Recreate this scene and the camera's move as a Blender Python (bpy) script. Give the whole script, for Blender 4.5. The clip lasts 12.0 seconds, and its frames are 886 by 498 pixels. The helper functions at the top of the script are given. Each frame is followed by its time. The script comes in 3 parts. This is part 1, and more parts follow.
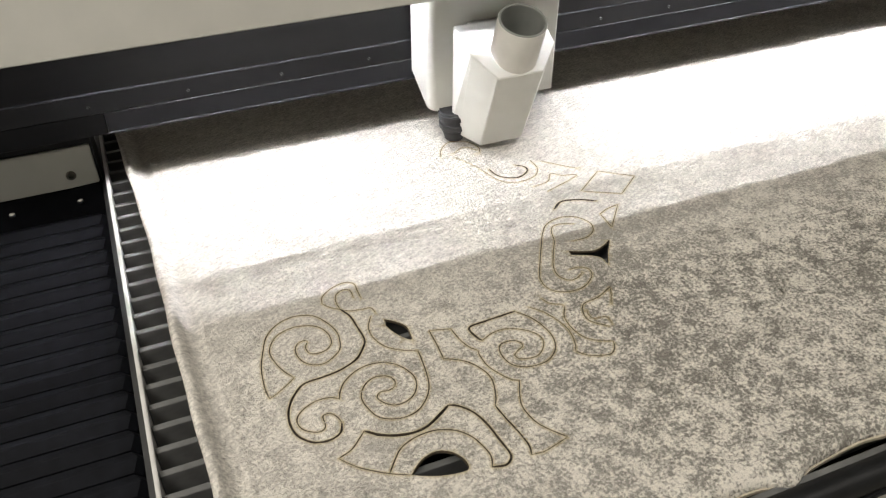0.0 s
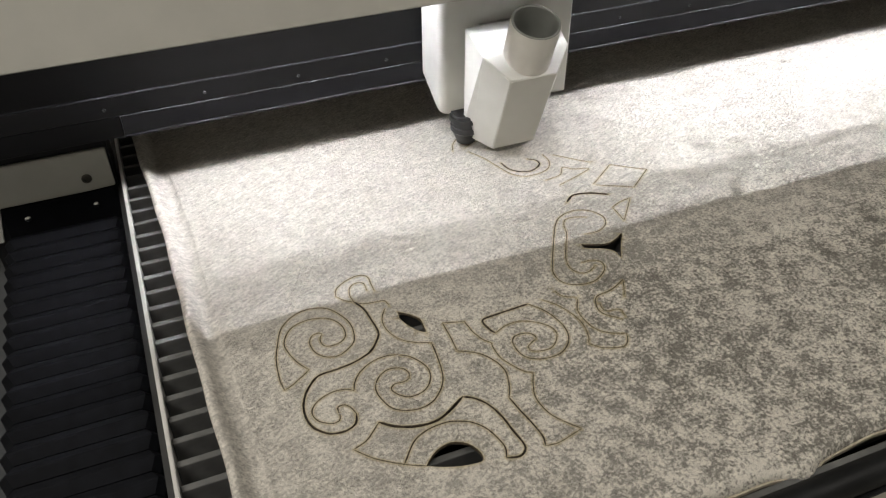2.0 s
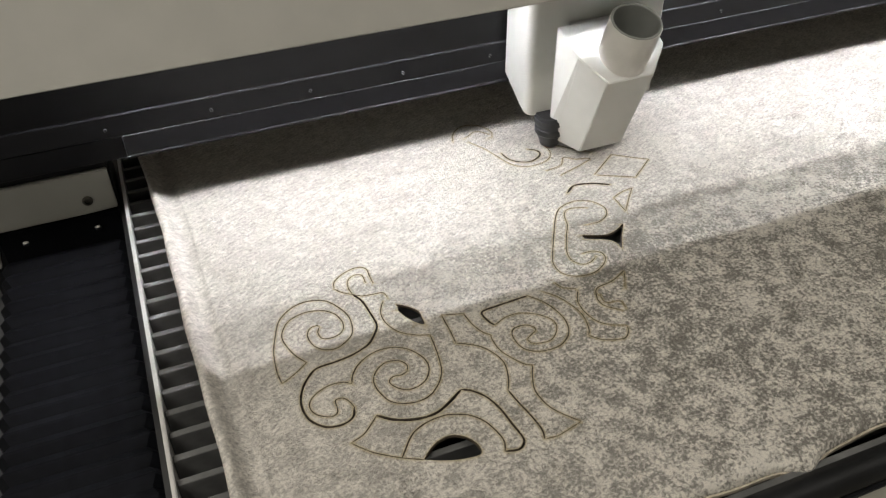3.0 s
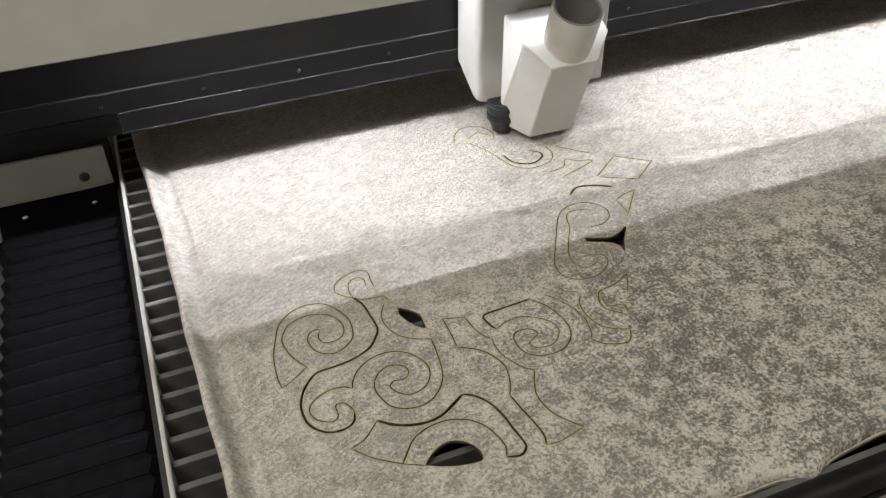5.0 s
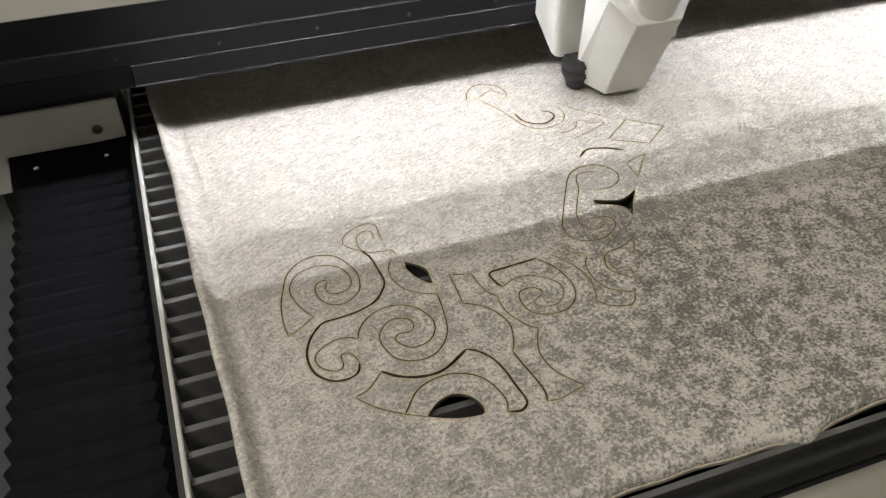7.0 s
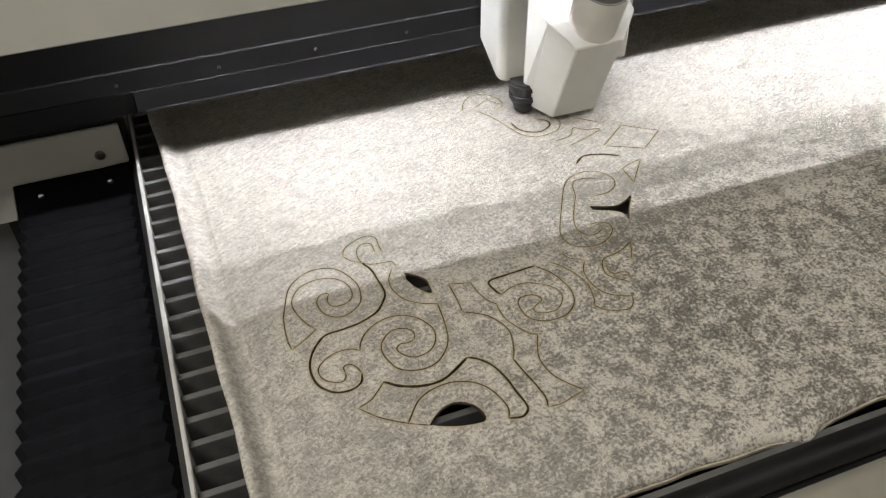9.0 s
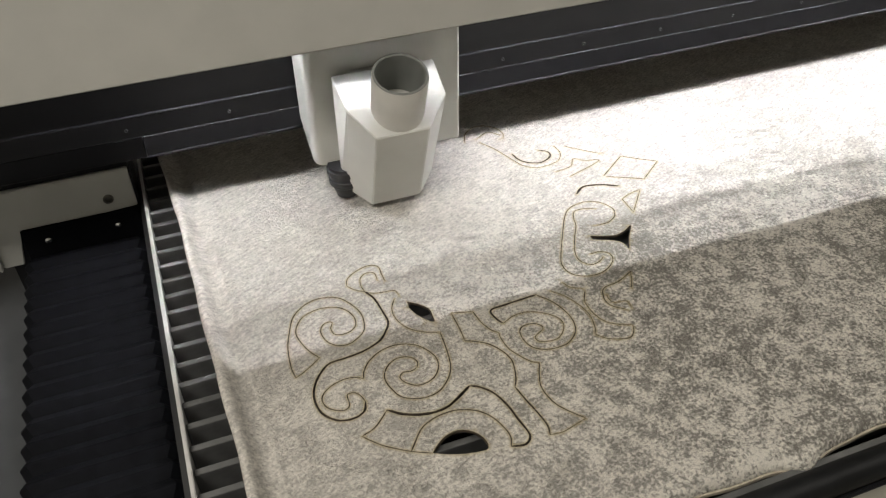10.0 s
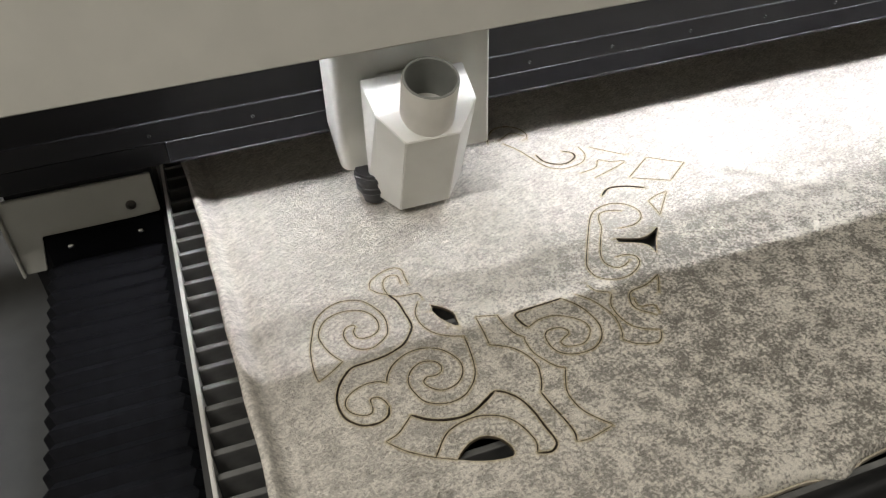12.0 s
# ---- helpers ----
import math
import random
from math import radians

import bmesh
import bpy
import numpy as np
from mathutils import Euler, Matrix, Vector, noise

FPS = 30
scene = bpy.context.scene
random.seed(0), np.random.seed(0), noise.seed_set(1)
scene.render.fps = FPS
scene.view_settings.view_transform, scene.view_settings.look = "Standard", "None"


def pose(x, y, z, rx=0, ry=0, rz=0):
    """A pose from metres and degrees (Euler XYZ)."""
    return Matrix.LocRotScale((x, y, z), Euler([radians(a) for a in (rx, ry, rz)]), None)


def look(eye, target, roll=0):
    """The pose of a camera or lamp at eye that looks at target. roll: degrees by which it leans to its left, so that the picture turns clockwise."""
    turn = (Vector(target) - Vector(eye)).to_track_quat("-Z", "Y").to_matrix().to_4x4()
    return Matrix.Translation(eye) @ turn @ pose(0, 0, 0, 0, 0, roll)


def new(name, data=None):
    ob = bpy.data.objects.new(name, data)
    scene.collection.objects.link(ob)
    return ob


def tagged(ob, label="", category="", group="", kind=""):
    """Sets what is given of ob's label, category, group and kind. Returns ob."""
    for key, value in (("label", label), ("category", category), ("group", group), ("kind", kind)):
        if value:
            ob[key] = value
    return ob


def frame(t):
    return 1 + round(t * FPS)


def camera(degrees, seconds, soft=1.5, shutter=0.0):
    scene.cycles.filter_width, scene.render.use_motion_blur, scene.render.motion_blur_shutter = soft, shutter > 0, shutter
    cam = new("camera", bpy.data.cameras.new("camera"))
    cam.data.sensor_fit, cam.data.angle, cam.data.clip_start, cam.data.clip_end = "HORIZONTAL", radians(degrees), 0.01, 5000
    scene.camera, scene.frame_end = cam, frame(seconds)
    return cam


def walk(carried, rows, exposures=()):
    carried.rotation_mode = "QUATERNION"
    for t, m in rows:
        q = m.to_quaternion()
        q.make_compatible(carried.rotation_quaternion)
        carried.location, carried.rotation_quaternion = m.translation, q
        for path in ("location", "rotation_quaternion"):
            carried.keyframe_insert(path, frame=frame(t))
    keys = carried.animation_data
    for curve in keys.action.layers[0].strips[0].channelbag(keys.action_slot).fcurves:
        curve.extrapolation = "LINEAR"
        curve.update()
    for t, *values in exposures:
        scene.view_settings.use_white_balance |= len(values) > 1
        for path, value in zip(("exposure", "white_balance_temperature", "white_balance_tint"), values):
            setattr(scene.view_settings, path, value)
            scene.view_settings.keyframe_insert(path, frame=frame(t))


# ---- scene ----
cam = camera(56.57, 12.0, 1.25)


def held(x, y, z, rx, rz, roll):
    return pose(x, y, z, rx, 0, rz) @ pose(0, 0, 0, 0, 0, roll)


walk(cam, [
    (0, held(0.0041, 0.0114, 0.4900, 51.35, -22.34, 0.18)),
    (0.5, held(-0.0011, 0.0100, 0.4910, 51.32, -22.42, 0.43)),
    (1, held(-0.0016, 0.0034, 0.4913, 51.63, -22.22, 0.10)),
    (1.5, held(-0.0038, 0.0053, 0.4893, 51.58, -21.95, -0.06)),
    (2, held(-0.0015, 0.0093, 0.4891, 51.12, -21.61, -0.33)),
    (2.5, held(0.0044, 0.0105, 0.4882, 50.68, -21.18, -0.82)),
    (3, held(0.0058, 0.0123, 0.4853, 50.49, -21.12, -0.83)),
    (3.5, held(0.0055, 0.0131, 0.4874, 50.26, -21.41, -0.55)),
    (5.5, held(0.0095, 0.0187, 0.4845, 50.45, -20.61, -1.15)),
    (6, held(0.0084, 0.0171, 0.4849, 50.47, -20.35, -1.22)),
    (6.5, held(0.0034, 0.0159, 0.4879, 49.07, -20.84, 0.13)),
    (6.7, held(0.0036, 0.0151, 0.4850, 47.62, -20.60, 1.00)),
    (8.5, held(0.0039, 0.0107, 0.4906, 47.61, -19.82, -0.51)),
    (9, held(0.0081, 0.0068, 0.4924, 48.18, -19.91, -1.08)),
    (9.5, held(0.0050, 0.0045, 0.4957, 49.07, -20.14, -1.12)),
    (10, held(0.0038, 0.0013, 0.4989, 50.18, -19.96, -1.02)),
    (10.5, held(0.0000, 0.0000, 0.5000, 51.17, -19.96, -0.75)),
    (11, held(-0.0003, 0.0047, 0.4984, 50.97, -19.54, -1.11)),
    (11.5, held(0.0024, 0.0081, 0.4968, 50.60, -18.61, -1.82)),
    (12, held(0.0015, 0.0110, 0.4946, 50.24, -18.36, -1.96)),
], [(0, 0.52), (0.3, 0.3), (0.5, 0.18), (0.8, 0), (1.5, -0.03), (2.2, 0), (2.5, 0.12), (2.7, 0.1), (3, -0.06), (3.5, -0.09), (5.5, -0.02), (8.5, -0.05), (9, 0), (12, 0.02)])

# seconds, travel of the gantry along y, travel of the head along x
TRAVEL = [
    (0, 0.0822, 0.2073), (0.3, 0.0886, 0.2427), (0.5, 0.0760, 0.2267), (0.8, 0.0747, 0.2387), (1, 0.0980, 0.2371), (1.2, 0.1030, 0.2205),
    (1.5, 0.0886, 0.1908), (1.7, 0.0806, 0.1880), (2, 0.0644, 0.1994), (2.2, 0.0428, 0.2070), (2.5, 0.0152, 0.2338), (2.7, 0.0040, 0.2642),
    (3, 0.0064, 0.2737), (3.2, 0.0110, 0.2810), (3.5, 0.0435, 0.2777), (3.7, 0.0560, 0.2835), (5.3, 0.0560, 0.2325), (5.5, 0.0515, 0.2383),
    (6, 0.0580, 0.2673), (6.5, 0.0455, 0.2862), (6.7, 0.0424, 0.3009), (8.3, 0.0340, 0.3077), (8.5, 0.0358, 0.2983), (9, 0.0293, 0.2415),
    (9.5, 0.0137, 0.1156), (10, 0.0037, 0.0301), (10.5, 0, 0), (11, -0.0145, 0), (11.5, -0.0154, 0.0256), (12, -0.0038, 0.0333),
]

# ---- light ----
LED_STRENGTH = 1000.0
# Powers of the unseen fill lamps added under the ceiling.
RIGHT_FILL_POWER = 10.0
LEFT_FILL_POWER = 39.0
REAR_FILL_POWER = 45.0

world = bpy.data.worlds.new("workshop_air")
world.use_nodes = True
world.node_tree.nodes["Background"].inputs[0].default_value = (0.9, 0.95, 1.0, 1)
world.node_tree.nodes["Background"].inputs[1].default_value = 0.02
scene.world = world


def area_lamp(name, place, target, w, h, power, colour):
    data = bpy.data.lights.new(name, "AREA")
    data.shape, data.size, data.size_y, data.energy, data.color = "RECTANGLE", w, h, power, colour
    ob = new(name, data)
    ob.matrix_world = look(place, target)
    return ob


# Unseen area lamps added for fill; their number and places are made up.
area_lamp("unseen_fill_lamp", (1.5, -0.4, 2.05), (1.5, -0.4, 0), 1.2, 0.35, RIGHT_FILL_POWER, (1.0, 0.950, 0.87))
area_lamp("unseen_fill_lamp", (-1.2, -0.42, 2.05), (-1.2, -0.42, 0), 1.2, 0.35, LEFT_FILL_POWER, (1.0, 0.950, 0.87))
# Added only to lift the grey deck behind the gantry.
area_lamp("unseen_fill_lamp", (-1.7, 1.7, 2.05), (-1.7, 1.7, 0), 1.2, 0.35, REAR_FILL_POWER, (1.0, 0.950, 0.87))


# ---- materials ----
def material(name, colour, rough=0.5, metal=0.0, grain=0.0, grain_scale=60.0, bump=0.0, bump_scale=900.0, dirt=0.0, dirt_scale=9.0, stretch=(1, 1, 1), gloss=0.5):
    m = bpy.data.materials.new(name)
    m.use_nodes = True
    nt = m.node_tree
    bsdf = nt.nodes["Principled BSDF"]
    bsdf.inputs["Metallic"].default_value = metal
    co = nt.nodes.new("ShaderNodeTexCoord")
    mp = nt.nodes.new("ShaderNodeMapping")
    mp.inputs["Scale"].default_value = stretch
    nt.links.new(co.outputs["Object"], mp.inputs[0])

    def noise_node(scale, detail=4.0):
        n = nt.nodes.new("ShaderNodeTexNoise")
        n.inputs["Scale"].default_value, n.inputs["Detail"].default_value = scale, detail
        nt.links.new(mp.outputs[0], n.inputs["Vector"])
        return n

    def shift(fac, amount, colour_in):
        mx = nt.nodes.new("ShaderNodeMix")
        mx.data_type, mx.blend_type = "RGBA", "MULTIPLY"
        ramp = nt.nodes.new("ShaderNodeMapRange")
        ramp.inputs[1].default_value, ramp.inputs[2].default_value = 0.35, 0.65
        ramp.inputs[3].default_value, ramp.inputs[4].default_value = 1 - amount, 1 + amount * 0.4
        nt.links.new(fac.outputs["Fac"], ramp.inputs[0])
        mx.inputs[0].default_value = 1
        if colour_in is None:
            mx.inputs[6].default_value = (*colour, 1)
        else:
            nt.links.new(colour_in, mx.inputs[6])
        nt.links.new(ramp.outputs[0], mx.inputs[7])
        return mx.outputs[2]

    out = shift(noise_node(grain_scale), grain, None)
    dirt_noise = noise_node(dirt_scale, 6.0)
    out = shift(dirt_noise, dirt, out)
    nt.links.new(out, bsdf.inputs["Base Color"])
    rr = nt.nodes.new("ShaderNodeMapRange")
    rr.inputs[3].default_value, rr.inputs[4].default_value = max(rough - 0.08, 0.03), min(rough + 0.08, 1)
    nt.links.new(dirt_noise.outputs["Fac"], rr.inputs[0])
    nt.links.new(rr.outputs[0], bsdf.inputs["Roughness"])
    bsdf.inputs["Specular IOR Level"].default_value = gloss
    if bump:
        b = nt.nodes.new("ShaderNodeBump")
        b.inputs["Strength"].default_value, b.inputs["Distance"].default_value = bump, 0.0006
        nt.links.new(noise_node(bump_scale).outputs["Fac"], b.inputs["Height"])
        nt.links.new(b.outputs[0], bsdf.inputs["Normal"])
    return m


COVER_PAINT = material("cover_paint", (0.42, 0.412, 0.375), 0.45, 0, 0.04, 30, 0.15, 1400, 0.05, 6)
HEAD_PAINT = material("head_paint", (0.56, 0.56, 0.52), 0.36, 0, 0.03, 40, 0.12, 1200, 0.05, 14)
TUBE_PLASTIC = material("tube_plastic", (0.60, 0.585, 0.54), 0.38, 0, 0.04, 50, 0.1, 800, 0.08, 20)
BLACK_ANODISED = material("black_anodised", (0.009, 0.009, 0.0105), 0.42, 0.0, 0.2, 60, 0.1, 900, 0.3, 8, (0.1, 1, 1), 0.34)
BLACK_PLASTIC = material("black_plastic", (0.018, 0.018, 0.02), 0.42, 0, 0.2, 90, 0.15, 900, 0.2, 20)
BLACK_RUBBER = material("black_rubber", (0.008, 0.0085, 0.009), 0.5, 0, 0.25, 80, 0.3, 700, 0.3, 10, gloss=0.25)
BELLOWS_CLOTH = material("bellows_cloth", (0.0055, 0.0060, 0.0080), 0.78, 0, 0.3, 70, 0.4, 1500, 0.4, 9, gloss=0.09)
RAIL_PAINT = material("rail_paint", (0.48, 0.47, 0.45), 0.4, 0, 0.08, 60, 0.1, 900, 0.12, 25)
SLAT_METAL = material("slat_metal", (0.10, 0.10, 0.097), 0.55, 0.1, 0.2, 60, 0.2, 700, 0.35, 14)
GREY_PVC = material("grey_pvc", (0.21, 0.215, 0.20), 0.42, 0, 0.06, 50, 0.1, 800, 0.1, 20)
STEEL = material("steel", (0.8, 0.8, 0.78), 0.16, 1.0, 0.1, 200, 0.1, 900, 0.1, 60)
DARK_STEEL = material("dark_steel", (0.16, 0.15, 0.13), 0.4, 0.8, 0.2, 200, 0.2, 900, 0.2, 60)
DECK_GREY = material("deck_grey", (0.080, 0.084, 0.089), 0.55, 0, 0.1, 40, 0.2, 900, 0.12, 6)
FRONT_PANEL = material("front_panel_paint", (0.25, 0.238, 0.198), 0.5, 0, 0.06, 40, 0.15, 900, 0.1, 7)
TRAY_BLACK = material("tray_black", (0.02, 0.02, 0.02), 0.7, 0, 0.3, 40, 0.3, 600, 0.4, 12)
CONCRETE = material("concrete", (0.30, 0.29, 0.27), 0.8, 0, 0.15, 8, 0.3, 60, 0.2, 1.2)
PLASTER = material("plaster", (0.62, 0.61, 0.58), 0.85, 0, 0.05, 6, 0.2, 80, 0.06, 0.8)


def glowing(name, colour, strength):
    m = bpy.data.materials.new(name)
    m.use_nodes = True
    b = m.node_tree.nodes["Principled BSDF"]
    b.inputs["Base Color"].default_value = (0.8, 0.8, 0.8, 1)
    b.inputs["Emission Color"].default_value = (*colour, 1)
    b.inputs["Emission Strength"].default_value = strength
    return m


# Glow for the fixtures added around the fill lamps.
FILL_GLOW = glowing("fill_glow", (1.0, 0.950, 0.87), 3.0)
LED_GLOW = glowing("led_glow", (0.94, 0.945, 1.0), LED_STRENGTH)


def felt_material():
    m = bpy.data.materials.new("brushed_hide")
    m.use_nodes = True
    nt = m.node_tree
    bsdf = nt.nodes["Principled BSDF"]
    bsdf.inputs["Roughness"].default_value = 0.92
    bsdf.inputs["Specular IOR Level"].default_value = 0.08
    co = nt.nodes.new("ShaderNodeTexCoord")

    def mapped(scale, turn=0.0):
        rot, mp = nt.nodes.new("ShaderNodeMapping"), nt.nodes.new("ShaderNodeMapping")
        rot.inputs["Rotation"].default_value, mp.inputs["Scale"].default_value = (0, 0, -turn), scale
        nt.links.new(co.outputs["Object"], rot.inputs[0])
        nt.links.new(rot.outputs[0], mp.inputs[0])
        return mp.outputs[0]

    def noise_at(vec, scale, detail=5.0, rough=0.6, distort=0.0):
        n = nt.nodes.new("ShaderNodeTexNoise")
        n.inputs["Scale"].default_value, n.inputs["Detail"].default_value = scale, detail
        n.inputs["Roughness"].default_value, n.inputs["Distortion"].default_value = rough, distort
        nt.links.new(vec, n.inputs["Vector"])
        return n.outputs["Fac"]

    def ranged(v, a, b, lo=0.0, hi=1.0):
        r = nt.nodes.new("ShaderNodeMapRange")
        for i, x in enumerate((a, b, lo, hi)):
            r.inputs[i + 1].default_value = x
        nt.links.new(v, r.inputs[0])
        return r.outputs[0]

    def math2(op, a, b):
        n = nt.nodes.new("ShaderNodeMath")
        n.operation = op
        for i, x in enumerate((a, b)):
            if isinstance(x, float):
                n.inputs[i].default_value = x
            else:
                nt.links.new(x, n.inputs[i])
        return n.outputs[0]

    def mixed(fac, a, b):
        mx = nt.nodes.new("ShaderNodeMix")
        mx.data_type = "RGBA"
        nt.links.new(fac, mx.inputs[0])
        for i, x in ((6, a), (7, b)):
            if isinstance(x, tuple):
                mx.inputs[i].default_value = (*x, 1)
            else:
                nt.links.new(x, mx.inputs[i])
        return mx.outputs[2]

    plain = mapped((1, 1, 1))
    along = mapped((1.0, 2.4, 1.0), 0.5)
    broad = noise_at(plain, 6.5, 3, 0.5)
    where = nt.nodes.new("ShaderNodeSeparateXYZ")
    nt.links.new(co.outputs["Object"], where.inputs[0])
    # Rough nap rightward; the y ramp paints the lit band calmer and paler.
    rough_unlit_side = math2("MULTIPLY", ranged(where.outputs[0], 0.02, 0.34, 0.22, 1.0), ranged(where.outputs[1], 0.60, 0.46, 0.14, 1.0))
    fine = noise_at(plain, 360, 2, 0.55, 0.5)
    ragged = noise_at(plain, 64, 5, 0.62, 0.3)
    field = math2("ADD", math2("MULTIPLY", fine, 1.0), math2("ADD", math2("MULTIPLY", broad, 0.5), math2("MULTIPLY", ragged, 1.10)))
    blotch = ranged(field, 1.17, 1.45)
    streak = noise_at(mapped((1.0, 3.4, 1.0), 0.45), 105, 6, 0.66, 0.5)
    speck = ranged(noise_at(along, 640, 3, 0.65, 1.0), 0.38, 0.62)
    grainy = math2("ADD", math2("MULTIPLY", speck, 0.6), math2("MULTIPLY", ranged(fine, 0.36, 0.64), 0.4))
    nap = math2("ADD", math2("MULTIPLY", blotch, 0.70), math2("MULTIPLY", grainy, 0.30))
    strong = mixed(nap, (0.155, 0.146, 0.127), (0.82, 0.774, 0.690))
    # Fibre streaks, their raking-light relief also put into the colour.
    combed = math2("ADD", math2("MULTIPLY", ranged(streak, 0.34, 0.66), 0.55), math2("ADD", math2("MULTIPLY", blotch, 0.20), math2("MULTIPLY", grainy, 0.25)))
    calm = mixed(combed, (0.36, 0.340, 0.306), (0.86, 0.815, 0.742))
    base = mixed(rough_unlit_side, calm, strong)
    att = nt.nodes.new("ShaderNodeAttribute")
    att.attribute_name = "scorch_lit_rim"
    burnt = math2("POWER", att.outputs["Fac"], 1.6)
    # Tan scorch, lightened so it also paints the lit rim of each cut.
    base = mixed(math2("MULTIPLY", burnt, 0.75), base, (0.47, 0.39, 0.22))
    nt.links.new(base, bsdf.inputs["Base Color"])
    height = math2("ADD", math2("ADD", math2("MULTIPLY", grainy, 0.6), math2("MULTIPLY", blotch, 0.35)), math2("MULTIPLY", streak, 2.6))
    b = nt.nodes.new("ShaderNodeBump")
    b.inputs["Strength"].default_value, b.inputs["Distance"].default_value = 0.8, 0.0016
    nt.links.new(height, b.inputs["Height"])
    nt.links.new(b.outputs[0], bsdf.inputs["Normal"])
    return m


HIDE = felt_material()
HIDE_EDGE = material("hide_edge", (0.045, 0.032, 0.018), 0.9, 0, 0.25, 200, 0.4, 1500, 0.2, 30)
RAW_EDGE = material("raw_edge", (0.40, 0.35, 0.27), 0.9, 0, 0.2, 200, 0.4, 1500, 0.2, 30)


# ---- building helpers ----
def mesh_of(name, bm, mat, smooth=False):
    bmesh.ops.recalc_face_normals(bm, faces=bm.faces)
    me = bpy.data.meshes.new(name)
    bm.to_mesh(me)
    bm.free()
    me.materials.append(mat)
    if smooth:
        for p in me.polygons:
            p.use_smooth = True
        me.set_sharp_from_angle(angle=radians(34))
    return me


def part(name, bm, mat, parent=None, label="", smooth=False):
    ob = new(name, mesh_of(name, bm, mat, smooth))
    if parent:
        ob.parent = parent
    if label:
        tagged(ob, label)
    return ob


def box(x0, x1, y0, y1, z0, z1, bevel=0.0, seg=2, bm=None):
    bm = bm or bmesh.new()
    m = Matrix.Translation(((x0 + x1) / 2, (y0 + y1) / 2, (z0 + z1) / 2)) @ Matrix.Diagonal((x1 - x0, y1 - y0, z1 - z0, 1))
    made = bmesh.ops.create_cube(bm, size=1, matrix=m)
    if bevel:
        es = list({e for v in made["verts"] for e in v.link_edges})
        bmesh.ops.bevel(bm, geom=es, offset=bevel, segments=seg, affect="EDGES")
    return bm


def extrude_x(profile, x0, x1, bevel=0.0, seg=2):
    """A profile of (y, z) swept along x."""
    bm = bmesh.new()
    a = [bm.verts.new((x0, y, z)) for y, z in profile]
    b = [bm.verts.new((x1, y, z)) for y, z in profile]
    bm.faces.new(a)
    bm.faces.new(b[::-1])
    n = len(profile)
    for i in range(n):
        f = bm.faces.new((a[i], b[i], b[(i + 1) % n], a[(i + 1) % n]))
    if bevel:
        long_edges = [e for e in bm.edges if abs(e.verts[0].co.x - e.verts[1].co.x) > 1e-5]
        bmesh.ops.bevel(bm, geom=long_edges, offset=bevel, segments=seg, affect="EDGES")
    return bm


def rings_loft(rings, closed_ends=True):
    bm = bmesh.new()
    vs = [[bm.verts.new(p) for p in r] for r in rings]
    n = len(rings[0])
    for a, b in zip(vs, vs[1:]):
        for i in range(n):
            bm.faces.new((a[i], a[(i + 1) % n], b[(i + 1) % n], b[i]))
    if closed_ends:
        bm.faces.new(vs[0][::-1])
        bm.faces.new(vs[-1])
    return bm


def turned(profile, m=Matrix(), n=40, closed_ends=False):
    """A profile of (radius, height) turned about z, then placed by m."""
    rings = []
    for r, h in profile:
        rings.append([m @ Vector((r * math.cos(2 * math.pi * i / n), r * math.sin(2 * math.pi * i / n), h)) for i in range(n)])
    return rings_loft(rings, closed_ends)


def thing(name, label, category, place=(0, 0, 0), group=""):
    ob = new(name)
    ob.location = place
    ob.empty_display_size = 0.05
    return tagged(ob, label, category, group)


# ---- the room ----
def build_room():
    x0, x1, y0, y1, z0, z1 = -3.2, 3.6, -2.6, 3.4, -0.85, 2.15
    for name, b, mat in (
        ("floor", (x0, x1, y0, y1, z0 - 0.1, z0), CONCRETE),
        ("ceiling", (x0, x1, y0, y1, z1, z1 + 0.1), PLASTER),
        ("wall_north", (x0, x1, y1, y1 + 0.1, z0, z1), PLASTER),
        ("wall_south", (x0, x1, y0 - 0.1, y0, z0, z1), PLASTER),
        ("wall_east", (x1, x1 + 0.1, y0 - 0.1, y1 + 0.1, z0, z1), PLASTER),
        ("wall_west", (x0 - 0.1, x0, y0 - 0.1, y1 + 0.1, z0, z1), PLASTER),
    ):
        tagged(part(name, box(*b), mat), kind="structure")


# Fixture added to house an unseen fill lamp.
def build_fill_fixture(x, y):
    fixture = thing("added_fill_fixture", "added unseen white ceiling fixture with a glowing diffuser, for fill light", "ceiling light", (x, y, 2.15), "ceiling lights")
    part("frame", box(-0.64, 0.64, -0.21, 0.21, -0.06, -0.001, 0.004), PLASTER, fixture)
    part("diffuser", box(-0.60, 0.60, -0.175, 0.175, -0.068, -0.0605, 0.002), FILL_GLOW, fixture)


